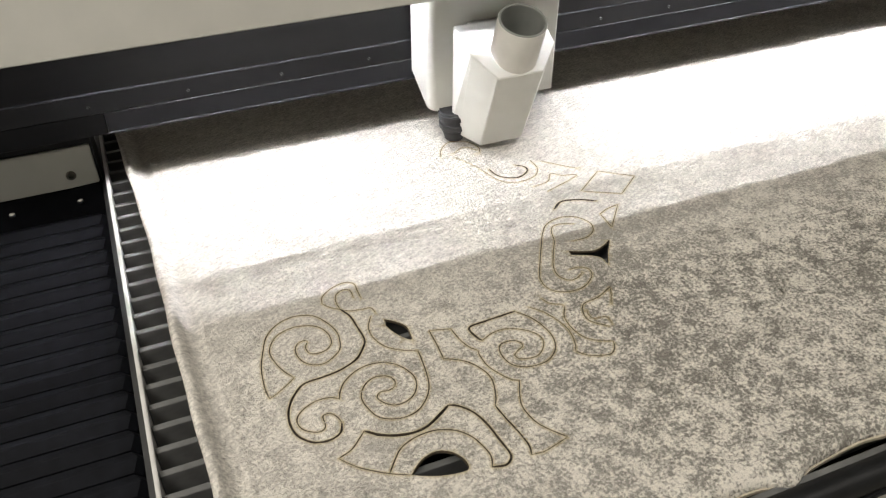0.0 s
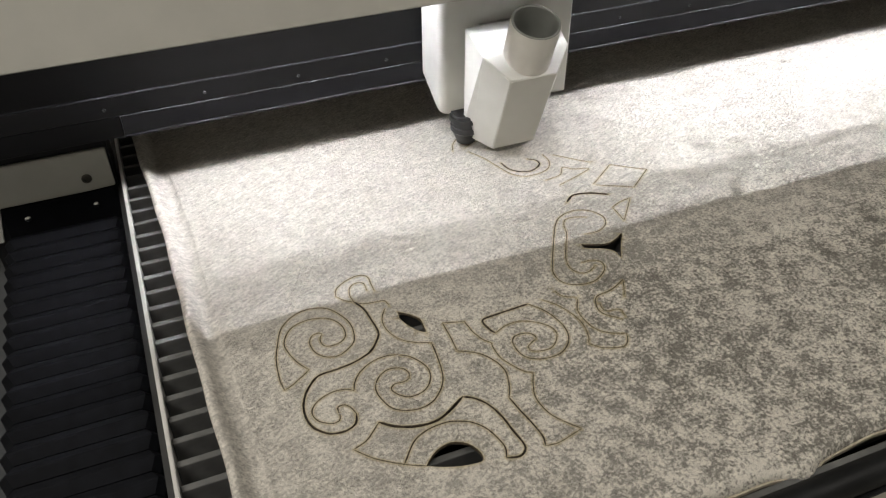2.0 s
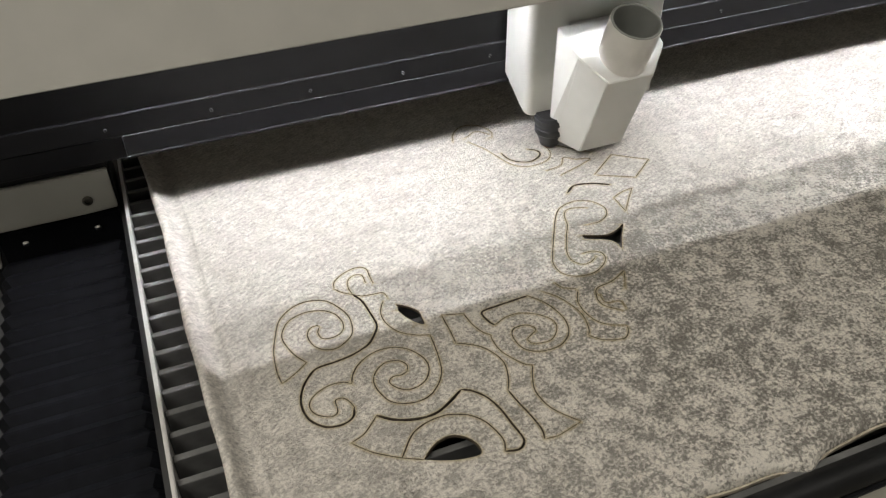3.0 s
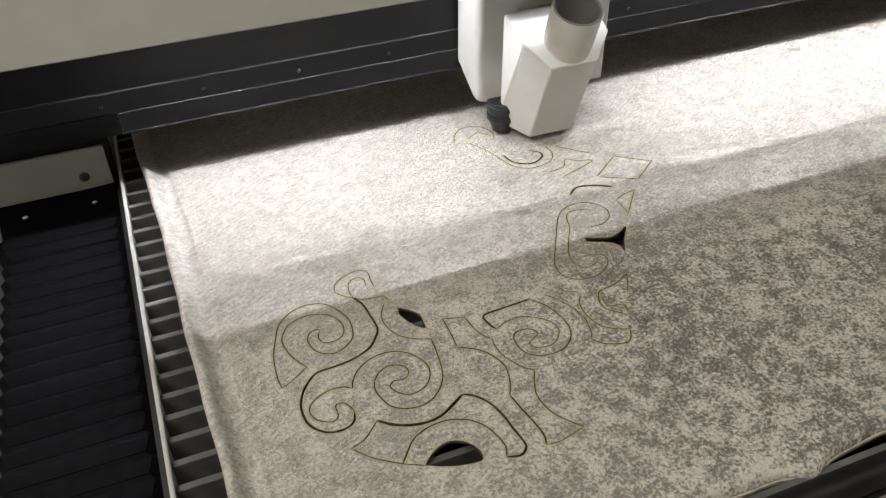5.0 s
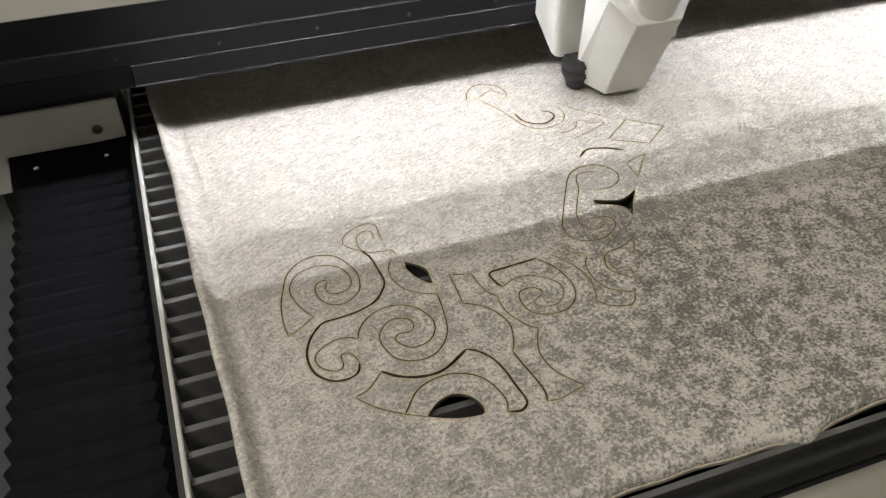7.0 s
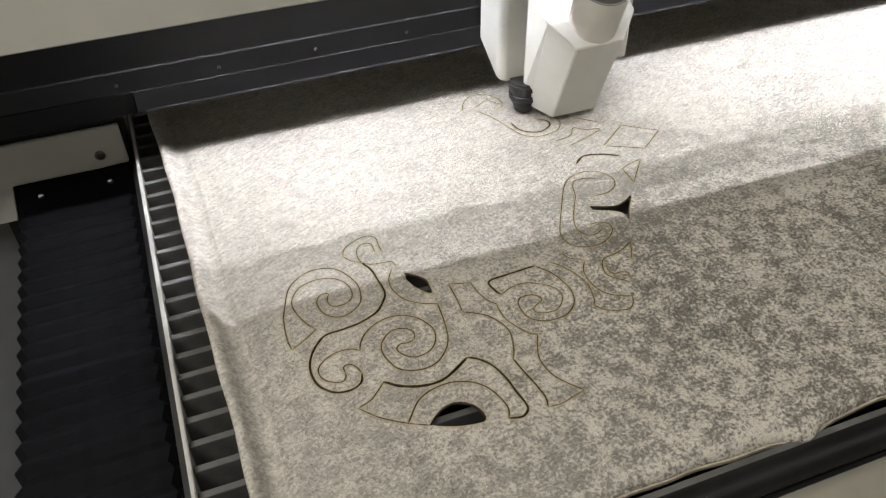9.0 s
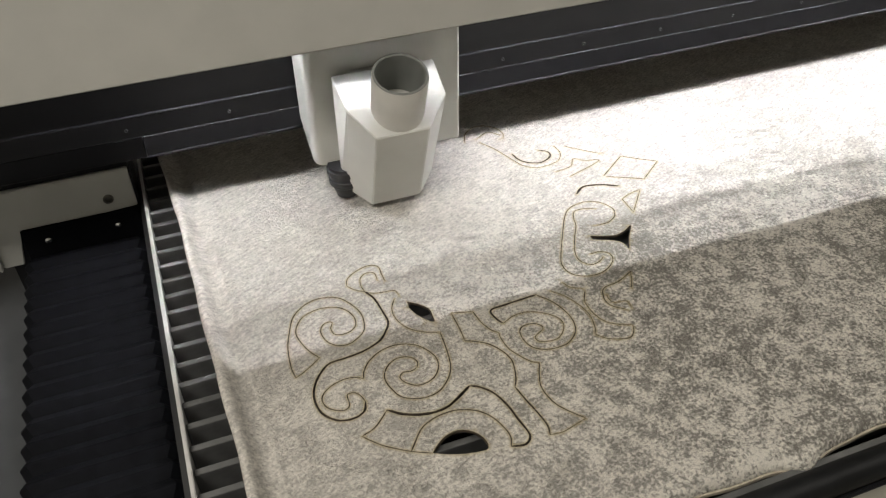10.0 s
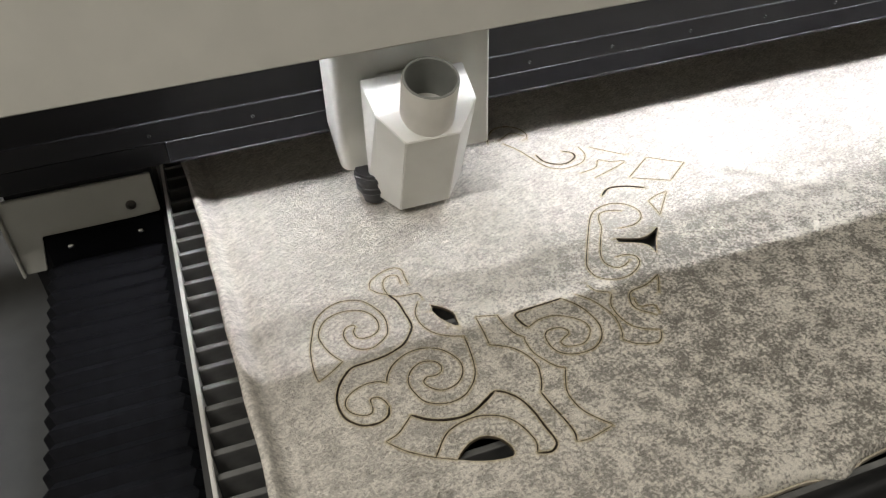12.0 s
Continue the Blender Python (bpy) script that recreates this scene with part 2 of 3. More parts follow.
# ---- the machine's bed ----
def build_bed():
    bed = thing("cutting_bed", "black machine bed with a row of grey metal slats", "cutting bed")
    part("tray", box(-0.05, 1.45, 0.26, 1.40, -0.16, -0.14), TRAY_BLACK, bed)
    part("tray_wall", box(-0.0575, -0.0515, 0.10, 1.40, -0.40, -0.020, 0.001), TRAY_BLACK, bed)
    part("side_rail", box(-0.0508, -0.0474, 0.10, 1.40, -0.045, 0.0, 0.0008), RAIL_PAINT, bed, "thin pale painted edge rail")
    slat = mesh_of("slat", box(-0.0470, 1.43, -0.0028, 0.0028, -0.036, -0.006, 0.0006, 1), SLAT_METAL)
    y = 0.3995 - 7 * 0.02225
    while y < 1.38:
        ob = new("slat", slat)
        ob.parent, ob.location = bed, (0, y, 0)
        y += 0.02225
    part("front_beam", box(-0.06, 1.45, 0.2205, 0.243, -0.40, -0.0245, 0.002), BLACK_ANODISED, bed)
    part("floor_stand", box(-0.05, 1.40, 0.27, 1.38, -0.85, -0.16), TRAY_BLACK, bed)

    seal = extrude_x([(0.2320 + 0.0115 * math.cos(a), -0.0125 + 0.0115 * math.sin(a)) for a in [2 * math.pi * i / 20 for i in range(20)]], -0.06, 1.45)
    tagged(part("edge_roller", seal, BLACK_RUBBER, None, "", True), "black rubber roller along the front edge of the bed", "roller")

    front = thing("front_panel", "beige painted front panel of the machine", "machine panel")
    part("panel", box(-0.3, 1.5, -0.10, 0.2192, -0.038, -0.020, 0.003), FRONT_PANEL, front)
    part("panel_leg", box(-0.25, 1.45, -0.04, 0.14, -0.85, -0.038), FRONT_PANEL, front)

    deck = thing("side_deck", "grey painted side deck beside the bellows", "machine panel")
    part("deck_top", box(-1.1, -0.062, 0.212, 1.6, -0.140, -0.120, 0.003), DECK_GREY, deck)
    part("deck_leg", box(-1.0, -0.10, 0.26, 1.5, -0.85, -0.140), DECK_GREY, deck)


# ---- the hide with its cuts ----
def smooth_line(points, step=1.6):
    """Catmull-Rom through the points, in millimetres."""
    p = [np.array(q) for q in points]
    p = [2 * p[0] - p[1]] + p + [2 * p[-1] - p[-2]]
    out = []
    for a, b, c, d in zip(p, p[1:], p[2:], p[3:]):
        n = max(2, int(np.linalg.norm(c - b) / step))
        for i in range(n):
            t = i / n
            out.append(0.5 * (2 * b + (c - a) * t + (2 * a - 5 * b + 4 * c - d) * t * t + (3 * b - a - 3 * c + d) * t ** 3))
    return np.array(out + [p[-2]])


def left_edge(y):
    return -0.0138 - 0.004 * (y - 0.25) - 0.036 * (y - 0.25) ** 2 + 0.0010 * math.sin(y * 19 + 1) + 0.0005 * math.sin(y * 67)


def front_edge(x):
    s = 0.2500 + 0.0015 * math.sin(x * 30) + 0.0006 * math.sin(x * 113 + 1)
    s -= 0.0075 * math.exp(-((x - 0.369) / 0.013) ** 2)
    return s + 0.004 * math.exp(-((x - 0.43) / 0.03) ** 2)


def hide_height(x, y):
    e, f = x - left_edge(y), y - front_edge(x)
    z = 0.0011 * noise.noise((x * 9, y * 9, 0.3)) + 0.0004 * noise.noise((x * 40, y * 40, 1.7))
    z *= min(1.0, max(0.0, e / 0.04))
    z += 0.0105 * math.exp(-((e - 0.004) / 0.0075) ** 2) - 0.0026 * math.exp(-((e - 0.020) / 0.007) ** 2)
    z += 0.0011 * math.exp(-((e - 0.0265) / 0.0011) ** 2)
    z += 0.0025 * math.exp(-((f - 0.016) / 0.009) ** 2) * (0.8 + 0.6 * math.sin(x * 38 + 2.2))
    z -= 0.007 * max(0.0, 1 - f / 0.008) ** 2
    return z


NAP_COUNT = 170000


def build_hide():
    points, quads = [], []
    lines = []

    def cut(width, text):
        line = smooth_line([tuple(float(v) for v in q.split(",")) for q in text.split()]) / 1000
        lines.append((width * (0.78 if width > 1.6 else 0.68) / 2000, line))

    def hole(text):
        ring = smooth_line([tuple(float(v) for v in q.split(",")) for q in text.split()], 3.0) / 1000
        first = len(points)
        points.extend(map(tuple, ring))
        quads.append(list(range(first, first + len(ring))))
        lines.append((0.0, ring))

    hole("153,507 161,501 168,492 168,482 167,475 161,480 155,490 152,499")  # eye
    hole("346,530 358,525 370,522 381,525 391,530 380,514 371,499 371,505 369,511 361,517 346,524")  # trumpet
    hole("119,348 125,354 133,359 143,361 151,358 157,352 160,344 159,338 154,337 141,339 129,343")  # mouth
    cut(1.3, "42,456 41,469 43,490 48,507 55,524 67,535 81,539 96,535 105,524 111,507 109,490 103,482 92,476 82,478 75,486 73,498 77,506 83,507 85,505")  # spiral a
    cut(1.2, "85,505 82,499 83,492 88,489 97,490 103,496 104,506 100,516 92,523 78,526 64,522 56,513 53,503 55,491 59,480 65,470")  # spiral a in
    cut(1.0, "42,456 50,460 58,465 65,470")  # spiral a foot
    cut(1.1, "109,546 112,555 123,563 136,566 143,561 143,551 143,540")  # hook
    cut(1.0, "137,543 137,554 131,557 124,553 121,543 122,533")  # hook in
    cut(2.3, "122,533 127,522 129,506 130,490 125,480 116,470 101,464 86,462 71,461 62,454 55,444 51,432 51,420 54,411 61,403 68,400 77,400 84,404 87,412")  # swan
    cut(1.3, "87,412 85,419 81,424 76,424 75,421 75,415 73,411 68,410 61,414 57,419 56,426 59,432 66,437 76,440 86,439 92,435")  # swan in
    cut(1.0, "109,546 114,539 122,533 129,528 140,526 147,525 149,518")  # hook base
    cut(1.1, "144,515 138,504 137,493 140,482 146,473 156,466 167,462")  # cheek
    cut(1.4, "167,462 166,449 164,433 161,421 155,411 145,402 134,399 123,401 114,407 110,416 108,425 109,433 114,441 122,446 129,446 135,443 138,437 136,431")  # spiral b
    cut(1.4, "136,431 130,429 124,430 120,427 120,423 124,417 130,413 138,413 146,417 152,425 154,434 152,442 146,452 138,458 127,461 114,459 102,452 95,443 92,435")  # spiral b in
    cut(1.2, "184,480 194,477 202,475")  # flag a
    cut(1.3, "202,475 204,460 208,449 213,443")  # flag b
    cut(1.2, "213,443 212,437 213,424 218,413 224,404 230,400")  # flag c
    cut(1.3, "230,400 224,388 220,375 222,359 228,348 238,336")  # flag d
    cut(1.0, "238,336 226,333 216,331 206,332")  # flag e
    cut(1.8, "206,332 208,341 206,356 203,371 201,384")  # flag f
    cut(1.5, "201,384 205,391 209,403 210,412 207,423 200,434 192,440 183,445")  # flag g
    cut(1.3, "183,445 184,462 184,480")  # flag h
    cut(2.4, "221,452 218,458 217,470 232,472 248,473 262,474")  # spiral c top
    cut(1.5, "262,474 272,460 277,443 277,430 272,419 261,411 247,410 236,414 230,422 229,434 232,441 237,443 245,442 250,437 249,433")  # spiral c
    cut(1.1, "249,433 243,430 239,427 240,422 247,419 256,419 263,424 268,432 267,441 259,450 246,457 233,457 221,452")  # spiral c in
    cut(1.3, "305,463 298,450 298,435 302,423 311,415 322,410")  # fin a
    cut(1.3, "322,410 319,403 313,398 305,399 294,404 287,412")  # fin b
    cut(1.1, "287,412 291,419 294,435 291,449 285,463 276,474")  # fin c
    cut(1.0, "291,481 295,472 305,466")  # fin d
    cut(1.4, "356,471 339,463 323,460 317,452 315,443 318,436 328,427")  # beak a
    cut(1.0, "356,471 351,461 345,451")  # beak b
    cut(1.1, "321,452 319,446 321,440 330,439 333,435 332,428")  # beak c
    cut(1.3, "359,542 372,542 383,548 388,559 384,570 376,577 364,580 348,576 337,565 323,542 306,512 302,501 303,490 309,483 319,479 331,479 343,485 350,493 350,501 343,506 334,506")  # g back
    cut(1.1, "372,566 362,570 351,570 345,562 341,549 332,534 322,515 320,502 326,493 335,493 343,498")  # g in
    cut(3.0, "100,398 110,390 122,385 135,383 146,385 157,391 168,398")  # brow a
    cut(2.3, "168,398 175,394 183,384 188,369 190,353 192,341 191,335 185,331 175,333")  # brow b
    cut(1.5, "175,333 178,341 177,350 173,362 167,370 160,375 149,379 137,379 126,376 117,370 105,355")  # brow c
    cut(1.3, "100,398 94,392 86,385 75,381")  # wing a
    cut(1.2, "75,381 81,374 89,366 105,355 119,348")  # wing b
    cut(3.0, "366,595 379,604 398,600 413,592")  # crest a
    for side in ("408,614 443,640", "443,640 475,617", "475,617 444,593", "444,593 410,612"):
        cut(1.2, side)  # diamond
    for side in ("405,571 417,576 430,578", "430,578 404,547", "404,547 405,571"):
        cut(1.0, side)  # chip
    cut(1.0, "375,626 417,641 403,647 393,654 384,643 365,639")  # bit a
    cut(1.0, "396,680 410,666 424,654")  # bit b
    cut(1.0, "385,686 385,670 377,658 362,653 348,654 336,664 328,685 321,705 312,721")  # loop a
    cut(2.4, "335,687 338,673 347,664 359,661 372,668 373,677 365,684")  # loop b
    cut(1.0, "296,729 302,743 314,754 328,754 339,745 343,731 340,722")  # loop c
    cut(1.0, "312,731 328,739 339,728")  # loop d
    halo, kerfs = [], []
    for half, line in lines:
        d = np.gradient(line, axis=0)
        d /= np.maximum(np.linalg.norm(d, axis=1, keepdims=True), 1e-9)
        nrm = np.stack([-d[:, 1], d[:, 0]], 1)
        for off in (half + 0.0007, half + 0.0024):
            halo.extend(map(tuple, (line + nrm * off)[::2]))
            halo.extend(map(tuple, (line - nrm * off)[::2]))
        if half == 0.0:
            continue
        taper = np.minimum(1, np.minimum(np.arange(len(line)), np.arange(len(line))[::-1]) / 3 + 0.35)[:, None]
        wob = np.array([1 + 0.3 * noise.noise((q[0] * 160, q[1] * 160, 5)) for q in line])[:, None]
        a, b = line + nrm * half * taper * wob, line - nrm * half * taper * wob
        kerfs.append((half, line, (half * taper * wob)[:, 0]))
        first = len(points)
        for p, q in zip(a, b):
            points.extend((tuple(p), tuple(q)))
        for i in range(len(line) - 1):
            k = first + 2 * i
            quads.append([k, k + 1, k + 3, k + 2])

    # outline and an even scatter of points
    x_end, y_end = 1.40, 1.34
    ring = [(left_edge(y), y) for y in np.arange(y_end, 0.2545, -0.006)]
    ring += [(x, front_edge(x)) for x in np.arange(left_edge(0.25) + 0.004, x_end, 0.006)]
    ring += [(x_end, y) for y in np.arange(0.26, y_end, 0.02)]
    ring += [(x, y_end) for x in np.arange(x_end, -0.03, -0.02)]
    first = len(points)
    points.extend(ring)
    outline = list(range(first, first + len(ring)))
    rnd = random.Random(4)
    for y in np.arange(0.26, y_end - 0.01, 0.006):
        for e in (0.002, 0.004, 0.006, 0.009, 0.012, 0.015, 0.019, 0.023, 0.0252, 0.0265, 0.0278, 0.031):
            points.append((left_edge(y) + e, y))
    for x in np.arange(0.03, x_end - 0.02, 0.006):
        for e in (0.0015, 0.003, 0.005, 0.007, 0.009, 0.012, 0.016, 0.021):
            points.append((x, front_edge(x) + e))
    for x in np.arange(0.03, x_end - 0.01, 0.011):
        for y in np.arange(0.272, y_end - 0.01, 0.011):
            points.append((x + rnd.uniform(-0.003, 0.003), y + rnd.uniform(-0.003, 0.003)))
    points.extend(halo)
    from mathutils.geometry import delaunay_2d_cdt
    from mathutils.kdtree import KDTree
    edges = [(outline[i], outline[(i + 1) % len(outline)]) for i in range(len(outline))]

    def turned_left(f):
        area = sum(points[i][0] * points[j][1] - points[j][0] * points[i][1] for i, j in zip(f, f[1:] + f[:1]))
        return f if area > 0 else f[::-1]

    verts, _, faces, _, _, origin = delaunay_2d_cdt([Vector(p) for p in points], edges, [turned_left(q) for q in quads], 0, 1e-6)

    def on_hide(f):
        x, y = sum((verts[i] for i in f), Vector((0, 0))) / len(f)
        return x > left_edge(y) and y > front_edge(x) and x < x_end and y < y_end

    # the burnt-out kerf of every line
    kerf = []
    for half, line, widths in kerfs:
        seg = np.linalg.norm(np.diff(line, axis=0), axis=1)
        at = np.concatenate([[0], np.cumsum(seg)])
        fine = np.arange(0, at[-1], 0.00015)
        kerf.append(np.c_[np.interp(fine, at, line[:, 0]), np.interp(fine, at, line[:, 1]), np.interp(fine, at, widths)])
    kerf = np.concatenate(kerf)
    tree = KDTree(len(kerf))
    for i, (x, y, w) in enumerate(kerf):
        tree.insert((x, y, 0), i)
    tree.balance()

    def burnt_out(f):
        c = sum((verts[i] for i in f), Vector((0, 0))) / len(f)
        _, i, d = tree.find((c.x, c.y, 0))
        return d < kerf[i][2] * 1.02

    kept = [f for f, o in zip(faces, origin) if not o and on_hide(f) and not burnt_out(f)]
    co = np.array([tuple(v) for v in verts])
    # how near each point lies to a cut
    cloud = np.concatenate([np.c_[ln, np.full(len(ln), h)] for h, ln in lines])
    scorch_lit_rim = np.zeros(len(co))
    for k in range(0, len(co), 2000):
        d = np.sqrt(((co[k:k + 2000, None, :] - cloud[None, :, :2]) ** 2).sum(2)) - cloud[None, :, 2]
        scorch_lit_rim[k:k + 2000] = np.clip(1 - d.min(1) / 0.0028, 0, 1)
    me = bpy.data.meshes.new("hide_sheet")
    me.from_pydata([(x, y, hide_height(x, y) + 0.0007 * sc * sc) for (x, y), sc in zip(co, scorch_lit_rim)], [], kept)
    att = me.attributes.new("scorch_lit_rim", "FLOAT", "POINT")
    att.data.foreach_set("value", scorch_lit_rim.astype(np.float32))
    me.materials.append(HIDE)
    me.materials.append(HIDE_EDGE)
    for p in me.polygons:
        p.use_smooth = True
    bm = bmesh.new()
    bm.from_mesh(me)
    loose = [v for v in bm.verts if not v.link_faces]
    bmesh.ops.delete(bm, geom=loose, context="VERTS")
    bm.normal_update()
    bmesh.ops.reverse_faces(bm, faces=[f for f in bm.faces if f.normal.z < 0])
    bm.to_mesh(me)
    bm.free()
    ob = new("hide_sheet", me)
    sol = ob.modifiers.new("thickness", "SOLIDIFY")
    sol.thickness, sol.offset, sol.material_offset_rim, sol.use_rim = 0.0024, -1, 1, True
    tagged(ob, "grey brushed suede-like sheet with scorched spiral cuts lying on the slats", "sheet material")
    bm = bmesh.new()
    rows = []
    for x in np.arange(0.02, x_end - 0.01, 0.004):
        f = front_edge(x)
        z = hide_height(x, f)
        rows.append([bm.verts.new(q) for q in ((x, f - 0.0008, z + 0.0003), (x, f + 0.0006, z + 0.0008), (x, f + 0.0006, z - 0.0030), (x, f - 0.0008, z - 0.0030))])
    for p, q in zip(rows, rows[1:]):
        for i in range(4):
            bm.faces.new((p[i], q[i], q[(i + 1) % 4], p[(i + 1) % 4]))
    bm.faces.new(rows[0])
    bm.faces.new(rows[-1][::-1])
    part("cut_edge", bm, RAW_EDGE, ob, "pale raw cut edge")
    cuts = KDTree(len(cloud))
    for i, q in enumerate(cloud):
        cuts.insert((q[0], q[1], 0), i)
    cuts.balance()
    build_nap(ob, lambda x, y: cuts.find((x, y, 0))[2], [ring for half, ring in lines if half == 0.0])


def inside(x, y, ring):
    """Whether a point lies in a closed ring."""
    odd = False
    for (ax, ay), (bx, by) in zip(ring, np.roll(ring, -1, 0)):
        if (ay > y) != (by > y) and x < ax + (y - ay) * (bx - ax) / (by - ay):
            odd = not odd
    return odd


def build_nap(sheet, cut_distance, holes):
    """Short raised fibres of the brushed face, combed one way in loose tufts."""
    rng = np.random.default_rng(11)
    pits = [(*ring.mean(0), ring) for ring in holes]
    spots = []
    for x, y in rng.uniform((-0.004, 0.268), (1.15, 0.93), (NAP_COUNT, 2)):
        thick = noise.noise((x * 45, y * 45, 3.1)) + 0.6 * noise.noise((x * 140, y * 140, 8.2))
        if thick > rng.uniform(-0.7, 0.5) and x > left_edge(y) + 0.010 and cut_distance(x, y) > 0.0035 and not any(max(abs(x - cx), abs(y - cy)) < 0.03 and inside(x, y, ring) for cx, cy, ring in pits):
            spots.append((x, y, hide_height(x, y) - 0.0002, noise.noise((x * 22, y * 22, 6.0)), max(0.0, thick)))
    spots = np.array(spots)
    n = len(spots)
    turn = radians(212) + 0.9 * spots[:, 3] + rng.normal(0, 0.45, n)
    length = rng.uniform(0.0018, 0.0045, n) * (1.0 + 0.8 * spots[:, 4])
    rise = length * rng.uniform(0.15, 0.55, n) * (0.7 + 0.8 * spots[:, 4])
    d = np.stack([np.cos(turn), np.sin(turn), np.zeros(n)], 1)
    side = np.stack([-d[:, 1], d[:, 0], np.zeros(n)], 1) * rng.uniform(0.0002, 0.0006, n)[:, None]
    root = spots[:, :3]
    up = np.array([0.0, 0.0, 1.0])
    mid = root + d * (length * 0.5)[:, None] + up * (rise * 0.8)[:, None]
    tip = root + d * length[:, None] + up * rise[:, None]
    co = np.stack([root - side, root + side, mid + side * 0.8, mid - side * 0.8, tip], 1).reshape(-1, 3)
    k = np.arange(n)[:, None] * 5
    tris = np.concatenate([k + [0, 1, 2], k + [0, 2, 3], k + [3, 2, 4]], 1).reshape(-1, 3)
    me = bpy.data.meshes.new("raised_nap")
    me.from_pydata(co, [], tris)
    me.materials.append(HIDE)
    ob = new("raised_nap", me)
    ob.parent = sheet
    tagged(ob, "short raised fibres of the brushed face", kind="stuff")


# ---- the gantry ----
def build_gantry():
    g = thing("gantry", "black gantry beam under a long off-white cover", "gantry")
    x0, x1 = -0.62, 1.62
    cover = extrude_x([(0.620, 0.1908), (0.626, 0.1908), (0.656, 0.318), (0.95, 0.340), (0.95, 0.346), (0.652, 0.324)], x0, x1, 0.0012, 2)
    part("cover", cover, COVER_PAINT, g, "long off-white painted metal cover")
    part("cover_back", box(x0, x1, 0.945, 0.953, 0.10, 0.338), COVER_PAINT, g)
    beam = extrude_x([(0.7450, 0.260), (0.7450, 0.0978), (0.7430, 0.0970), (0.7408, 0.0760), (0.84, 0.0760), (0.84, 0.260)], x0, x1, 0.0005, 1)
    part("beam", beam, BLACK_ANODISED, g, "black anodised aluminium profile with a stepped ledge")
    strip = extrude_x([(0.7402, 0.0758), (0.7352, 0.0570), (0.7338, 0.0563), (0.7338, 0.0545), (0.84, 0.0545), (0.84, 0.0758)], -0.034, x1, 0.0005, 1)
    part("lower_strip", strip, BLACK_ANODISED, g)
    part("end_block", box(x0, -0.0345, 0.7408, 0.84, 0.0520, 0.0758, 0.0005, 1), BLACK_ANODISED, g)
    part("end_foot", box(-0.195, -0.056, 0.7685, 0.84, -0.118, 0.0515, 0.001), BLACK_ANODISED, g)
    # unseen light channel under the cover, its lip placed to trim the light
    lz, sz, ly = 0.180, 0.235, 0.678
    s1 = 0.476 + (ly - 0.476) * sz / lz
    s2 = 0.542 + (ly - 0.542) * sz / lz
    chan = extrude_x([(ly - 0.0022, lz), (ly, lz), (ly, 0.240), (0.7445, 0.240), (0.7445, 0.246), (ly - 0.0022, 0.246)], -0.26, x1 - 0.05)
    part("light_channel", chan, BLACK_ANODISED, g, "unseen black aluminium channel added to trim the strips' light")
    for y, wide in ((s1, 0.00058), (s2, 0.00034)):
        c, si = math.cos(LED_TILT), math.sin(LED_TILT)
        corner = [(-wide, 0), (wide, 0), (wide, 0.0002), (-wide, 0.0002)]
        strip = extrude_x([(y + u * c - w * -si, sz - u * si + w * c) for u, w in corner], -0.06, x1 - 0.06)
        part("led_strip", strip, LED_GLOW, g, "glowing white light strip")
    # bolts on the beam
    bolt = mesh_of("bolt", turned([(0.0012, 0.0), (0.0012, -0.001), (0.0017, -0.001), (0.0017, 0.0007), (0.0014, 0.0011), (0.0010, 0.0002), (0.0002, 0.0002)],
                                  pose(0, 0, 0, 90, 0, 0), 14, True), BLACK_PLASTIC)
    for k in range(12):
        ob = new("bolt", bolt)
        ob.parent, ob.location = g, (-0.0470 + BOLT_STEP * k, 0.7418, 0.0845)
    # bracket at the left end
    bm = bmesh.new()
    pts = [(-0.0585, 0.0315), (-0.1990, 0.0315), (-0.2030, 0.0275), (-0.2030, -0.0585), (-0.1830, -0.0585), (-0.1765, -0.0195), (-0.0585, -0.0150)]
    a = [bm.verts.new((x, 0.7625, z)) for x, z in pts]
    b = [bm.verts.new((x, 0.7680, z)) for x, z in pts]
    bm.faces.new(a)
    bm.faces.new(b[::-1])
    for i in range(len(pts)):
        j = (i + 1) % len(pts)
        bm.faces.new((a[i], b[i], b[j], a[j]))
    bmesh.ops.bevel(bm, geom=list(bm.edges), offset=0.0010, segments=2, affect="EDGES")
    br = part("bracket", bm, HEAD_PAINT, g, "off-white painted mounting bracket with one screw")
    part("side_flange", box(-0.2062, -0.2032, 0.7560, 0.7680, -0.0580, 0.0300, 0.001), HEAD_PAINT, g)
    screw = turned([(0.0052, 0.0), (0.0052, 0.0016), (0.0040, 0.0024), (0.0026, 0.0024), (0.0022, 0.0006), (0.0002, 0.0006)], pose(-0.0845, 0.7625, 0.0, 90, 0, 0), 20, True)
    part("screw", screw, DARK_STEEL, br, "dark socket screw")
    return g


BOLT_STEP = 0.0985
LED_TILT = radians(62)


